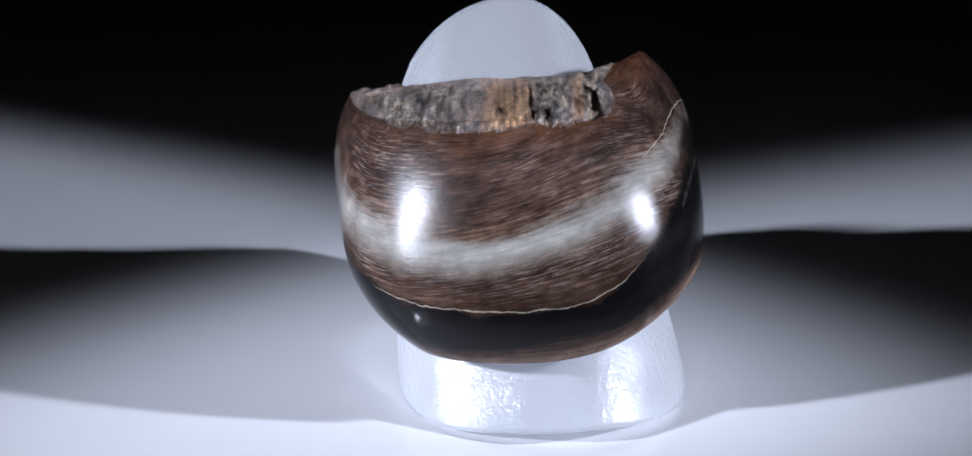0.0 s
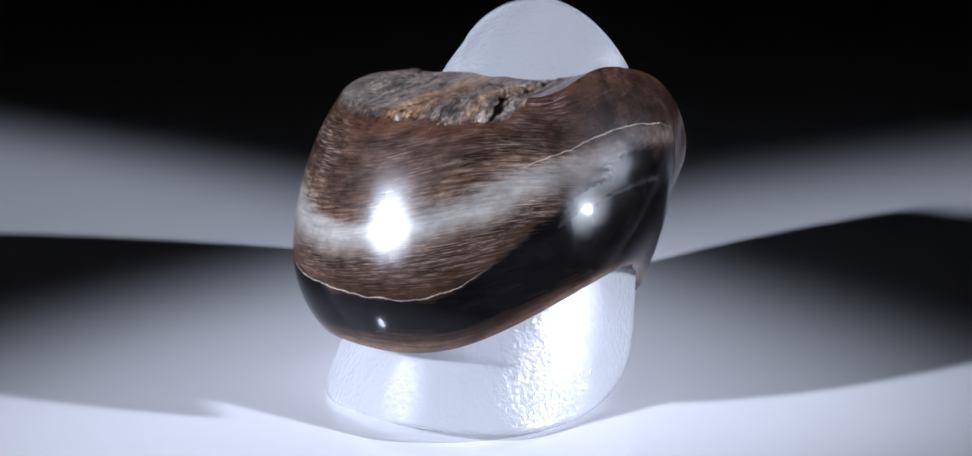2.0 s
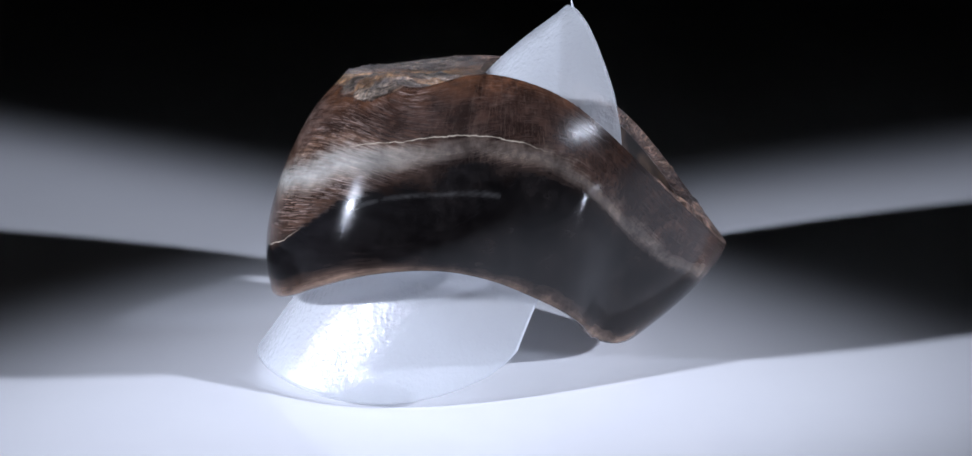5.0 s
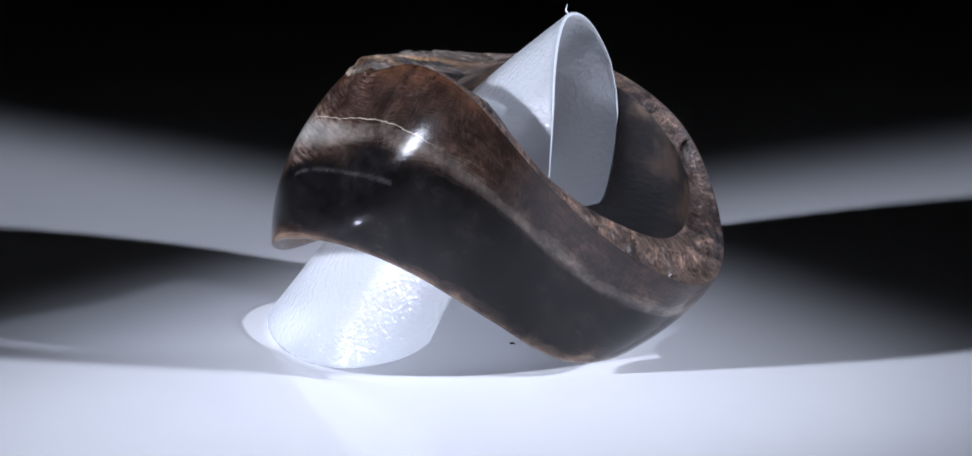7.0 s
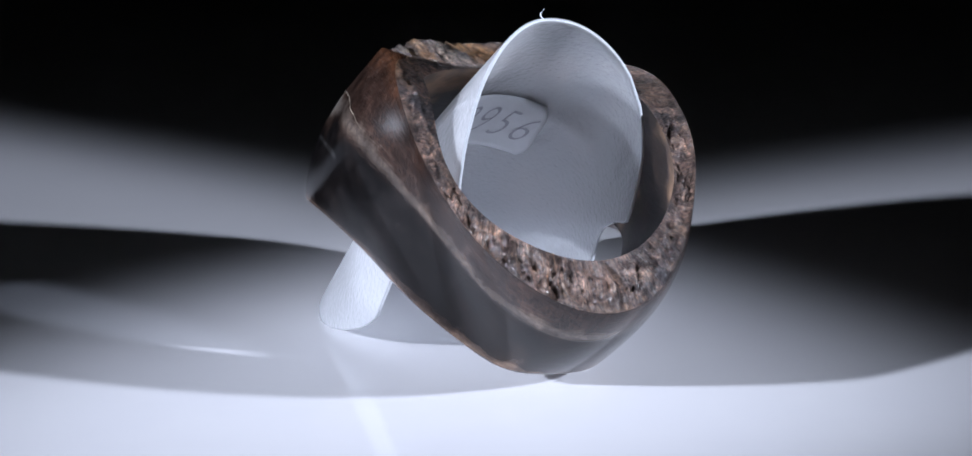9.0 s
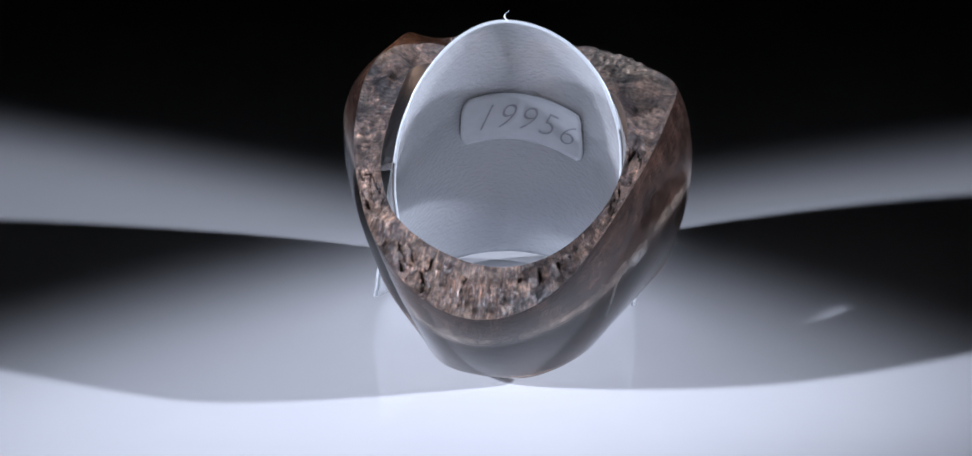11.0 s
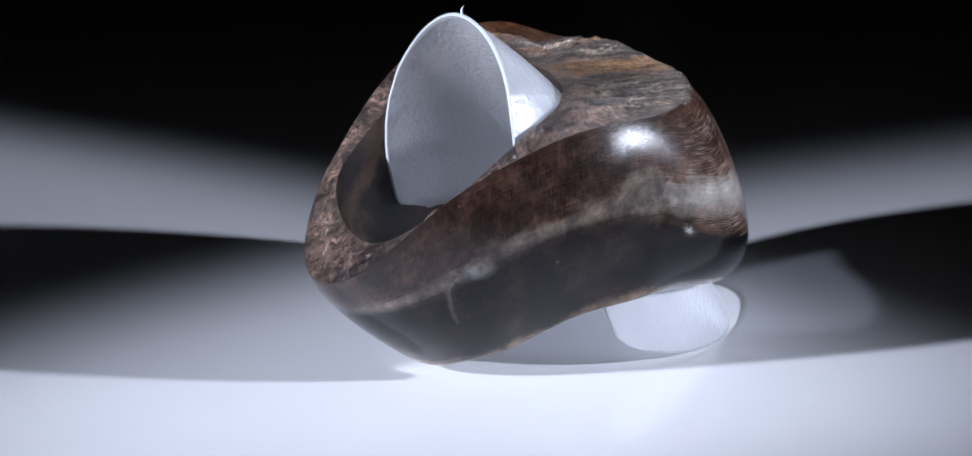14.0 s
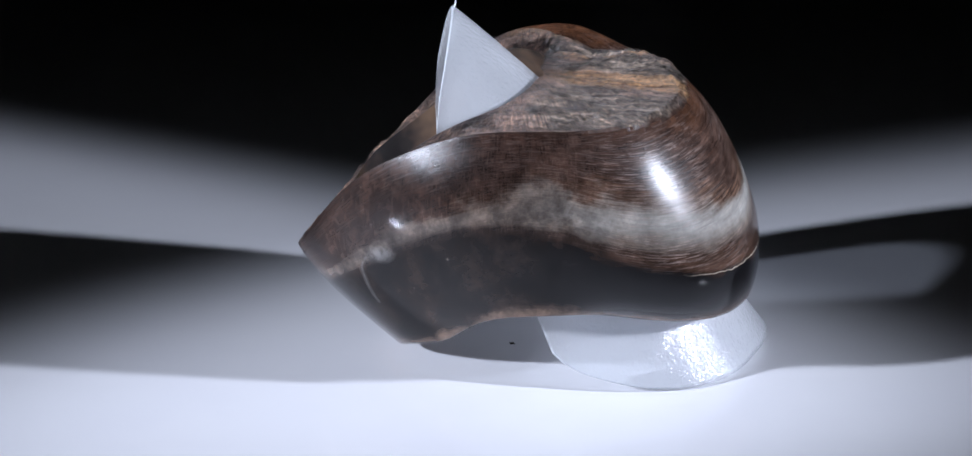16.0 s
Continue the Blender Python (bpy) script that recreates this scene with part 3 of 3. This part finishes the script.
stand = tagged(new("ring_stand"), "frosted clear plastic ring stand rolled from one sheet", "stand")
sheet = part("sheet", sheet_mesh(), stand)


def patch_point(x, y, inset):
    """A place on the sticker (x along the writing, y upwards) laid on the inside of the sheet."""
    return sheet_point(STICKER_A - x * 1.0, STICKER_W + y * 0.9 + x * STICKER_LEAN, inset) * U


def sticker_mesh():
    n, m = 26, 10
    verts, faces = [], []
    for k, inset in enumerate((0.0027, 0.0035)):
        for j in range(m + 1):
            for i in range(n + 1):
                y = (j / m - 0.5) * 0.22
                ends = 0.56 - 0.09 * (1 - math.sqrt(max(0.0, 1 - (abs(y) / 0.112) ** 4)))
                verts.append(patch_point((i / n - 0.5) * 2 * ends, y, inset))
    row, off = n + 1, (n + 1) * (m + 1)
    for j in range(m):
        for i in range(n):
            q = (j * row + i, j * row + i + 1, (j + 1) * row + i + 1, (j + 1) * row + i)
            faces += [q, tuple(off + x for x in reversed(q))]
    rim = list(range(n + 1)) + [j * row + n for j in range(1, m + 1)] + [m * row + i for i in range(n - 1, -1, -1)] + [j * row for j in range(m - 1, 0, -1)]
    faces += [(y, x, off + x, off + y) for x, y in zip(rim, rim[1:] + rim[:1])]
    return mesh_of("sticker", verts, faces, (PAPER,))


def writing_mesh():
    curve = bpy.data.curves.new("writing", "FONT")
    curve.body, curve.size, curve.shear, curve.space_character = "19956", 0.21, 0.55, 1.2
    curve.align_x, curve.align_y, curve.resolution_u = "CENTER", "CENTER", 4
    curve.offset = -0.004
    ob = new("writing", curve)
    dg = bpy.context.evaluated_depsgraph_get()
    flat = ob.evaluated_get(dg).to_mesh()
    bm = bmesh.new()
    bm.from_mesh(flat)
    bmesh.ops.triangulate(bm, faces=bm.faces[:])
    bmesh.ops.subdivide_edges(bm, edges=bm.edges[:], cuts=1)
    for v in bm.verts:
        v.co = patch_point(v.co.x * 1.50, v.co.y * 0.85, 0.0039)
    me = bpy.data.meshes.new("writing")
    bm.to_mesh(me)
    bm.free()
    bpy.data.objects.remove(ob)
    me.materials.append(INK)
    return me


sticker = part("sticker", sticker_mesh(), stand, "small white paper sticker with a handwritten number")
part("writing", writing_mesh(), sticker, "dark handwritten digits")


def burr_mesh():
    """A curled thread of plastic left where the mouth was cut."""
    tip = sheet_point(-0.03, 1.0)
    verts, faces, n = [], [], 10
    for k in range(n + 1):
        t = k / n
        mid = tip + Vector((0.0018 * math.sin(t * 3.5), -0.001 * t, 0.0052 * t - 0.0005))
        r = 0.0005 * (1.2 - t)
        for j in range(6):
            b = math.tau * j / 6
            verts.append((mid + Vector((r * math.cos(b), r * math.sin(b), 0))) * U)
    for k in range(n):
        for j in range(6):
            faces.append((k * 6 + j, k * 6 + (j + 1) % 6, k * 6 + 6 + (j + 1) % 6, k * 6 + 6 + j))
    return mesh_of("burr", verts, faces, (BURR,))


part("burr", burr_mesh(), stand, "curled sliver of plastic on the cut edge")


# ---- small things ----
def crumb_mesh(size, seed):
    bm = bmesh.new()
    bmesh.ops.create_icosphere(bm, subdivisions=2, radius=size)
    for v in bm.verts:
        v.co *= 1 + 0.5 * noise.noise(v.co / size * 1.3 + Vector((seed, 0, 0)))
        v.co.z = v.co.z * 0.5
        v.co.x *= 1.5
    low = min(v.co.z for v in bm.verts)
    bmesh.ops.translate(bm, vec=(0, 0, -low), verts=bm.verts)
    me = bpy.data.meshes.new("crumb")
    bm.to_mesh(me)
    bm.free()
    me.materials.append(SPECK)
    return me


crumb = tagged(new("crumb", crumb_mesh(0.0011 * U, 3.0)), "tiny dark crumb lying on the white acrylic", "crumb")


# ---- the two dish lamps, beyond the picture ----
def turned(name, profile, mat, n=40):
    verts, faces = [], []
    for r, z in profile:
        for j in range(n):
            b = math.tau * j / n
            verts.append((r * math.cos(b), r * math.sin(b), z))
    for k in range(len(profile) - 1):
        for j in range(n):
            faces.append((k * n + j, k * n + (j + 1) % n, (k + 1) * n + (j + 1) % n, (k + 1) * n + j))
    return mesh_of(name, verts, faces, (mat,))


def lamp(eye, aim):
    m = look(eye, aim)
    thing = new("desk_lamp")
    thing.matrix_basis = Matrix.Translation((eye.x, eye.y, 0))
    local = thing.matrix_basis.inverted() @ m
    for name, me in (("shell", turned("shell", [(0.006, 0.052), (0.010, 0.050), (0.017, 0.036), (0.0215, 0.0), (0.0215, -0.055), (0.0230, -0.055), (0.0230, 0.0), (0.018, 0.038), (0.006, 0.054)], SHELL)),
                     ("reflector", turned("reflector", [(0.001, 0.045), (0.009, 0.042), (0.016, 0.032), (0.0205, 0.004)], DISH)),
                     ("bulb_glass", turned("bulb_glass", [(0.0, 0.0120), (0.008, 0.0125), (0.0135, 0.0145), (0.0155, 0.0180), (0.0140, 0.0240), (0.0060, 0.0350)], BULB)),
                     ("lens_ring", turned("lens_ring", [(0.0190, 0.0005), (0.0210, 0.0), (0.0210, 0.0010), (0.0190, 0.0015), (0.0190, 0.0005)], LENS))):
        ob = part(name, me, thing)
        ob.matrix_basis = local
    back = local @ Vector((0, 0, 0.046))
    post = part("post", turned("post", [(0.0, 0.0), (0.035, 0.0), (0.035, 0.006), (0.006, 0.009), (0.005, back.z - 0.004), (0.0, back.z - 0.003)], SHELL), thing)
    post.location = (back.x, back.y, 0)
    return tagged(thing, "small black dish lamp standing beside the white table", "lamp", "dish lamps")


lamp(LAMP_LEFT, AIM_LEFT)
lamp(LAMP_RIGHT, AIM_RIGHT)


# ---- what moves: ring and stand turn on the turntable ----
def motions():
    rows = [(i * 0.5, pose(0, 0, 0, 0, 0, SPIN * i * 0.5)) for i in range(33)]
    walk(ring, rows)
    walk(stand, rows)


motions()
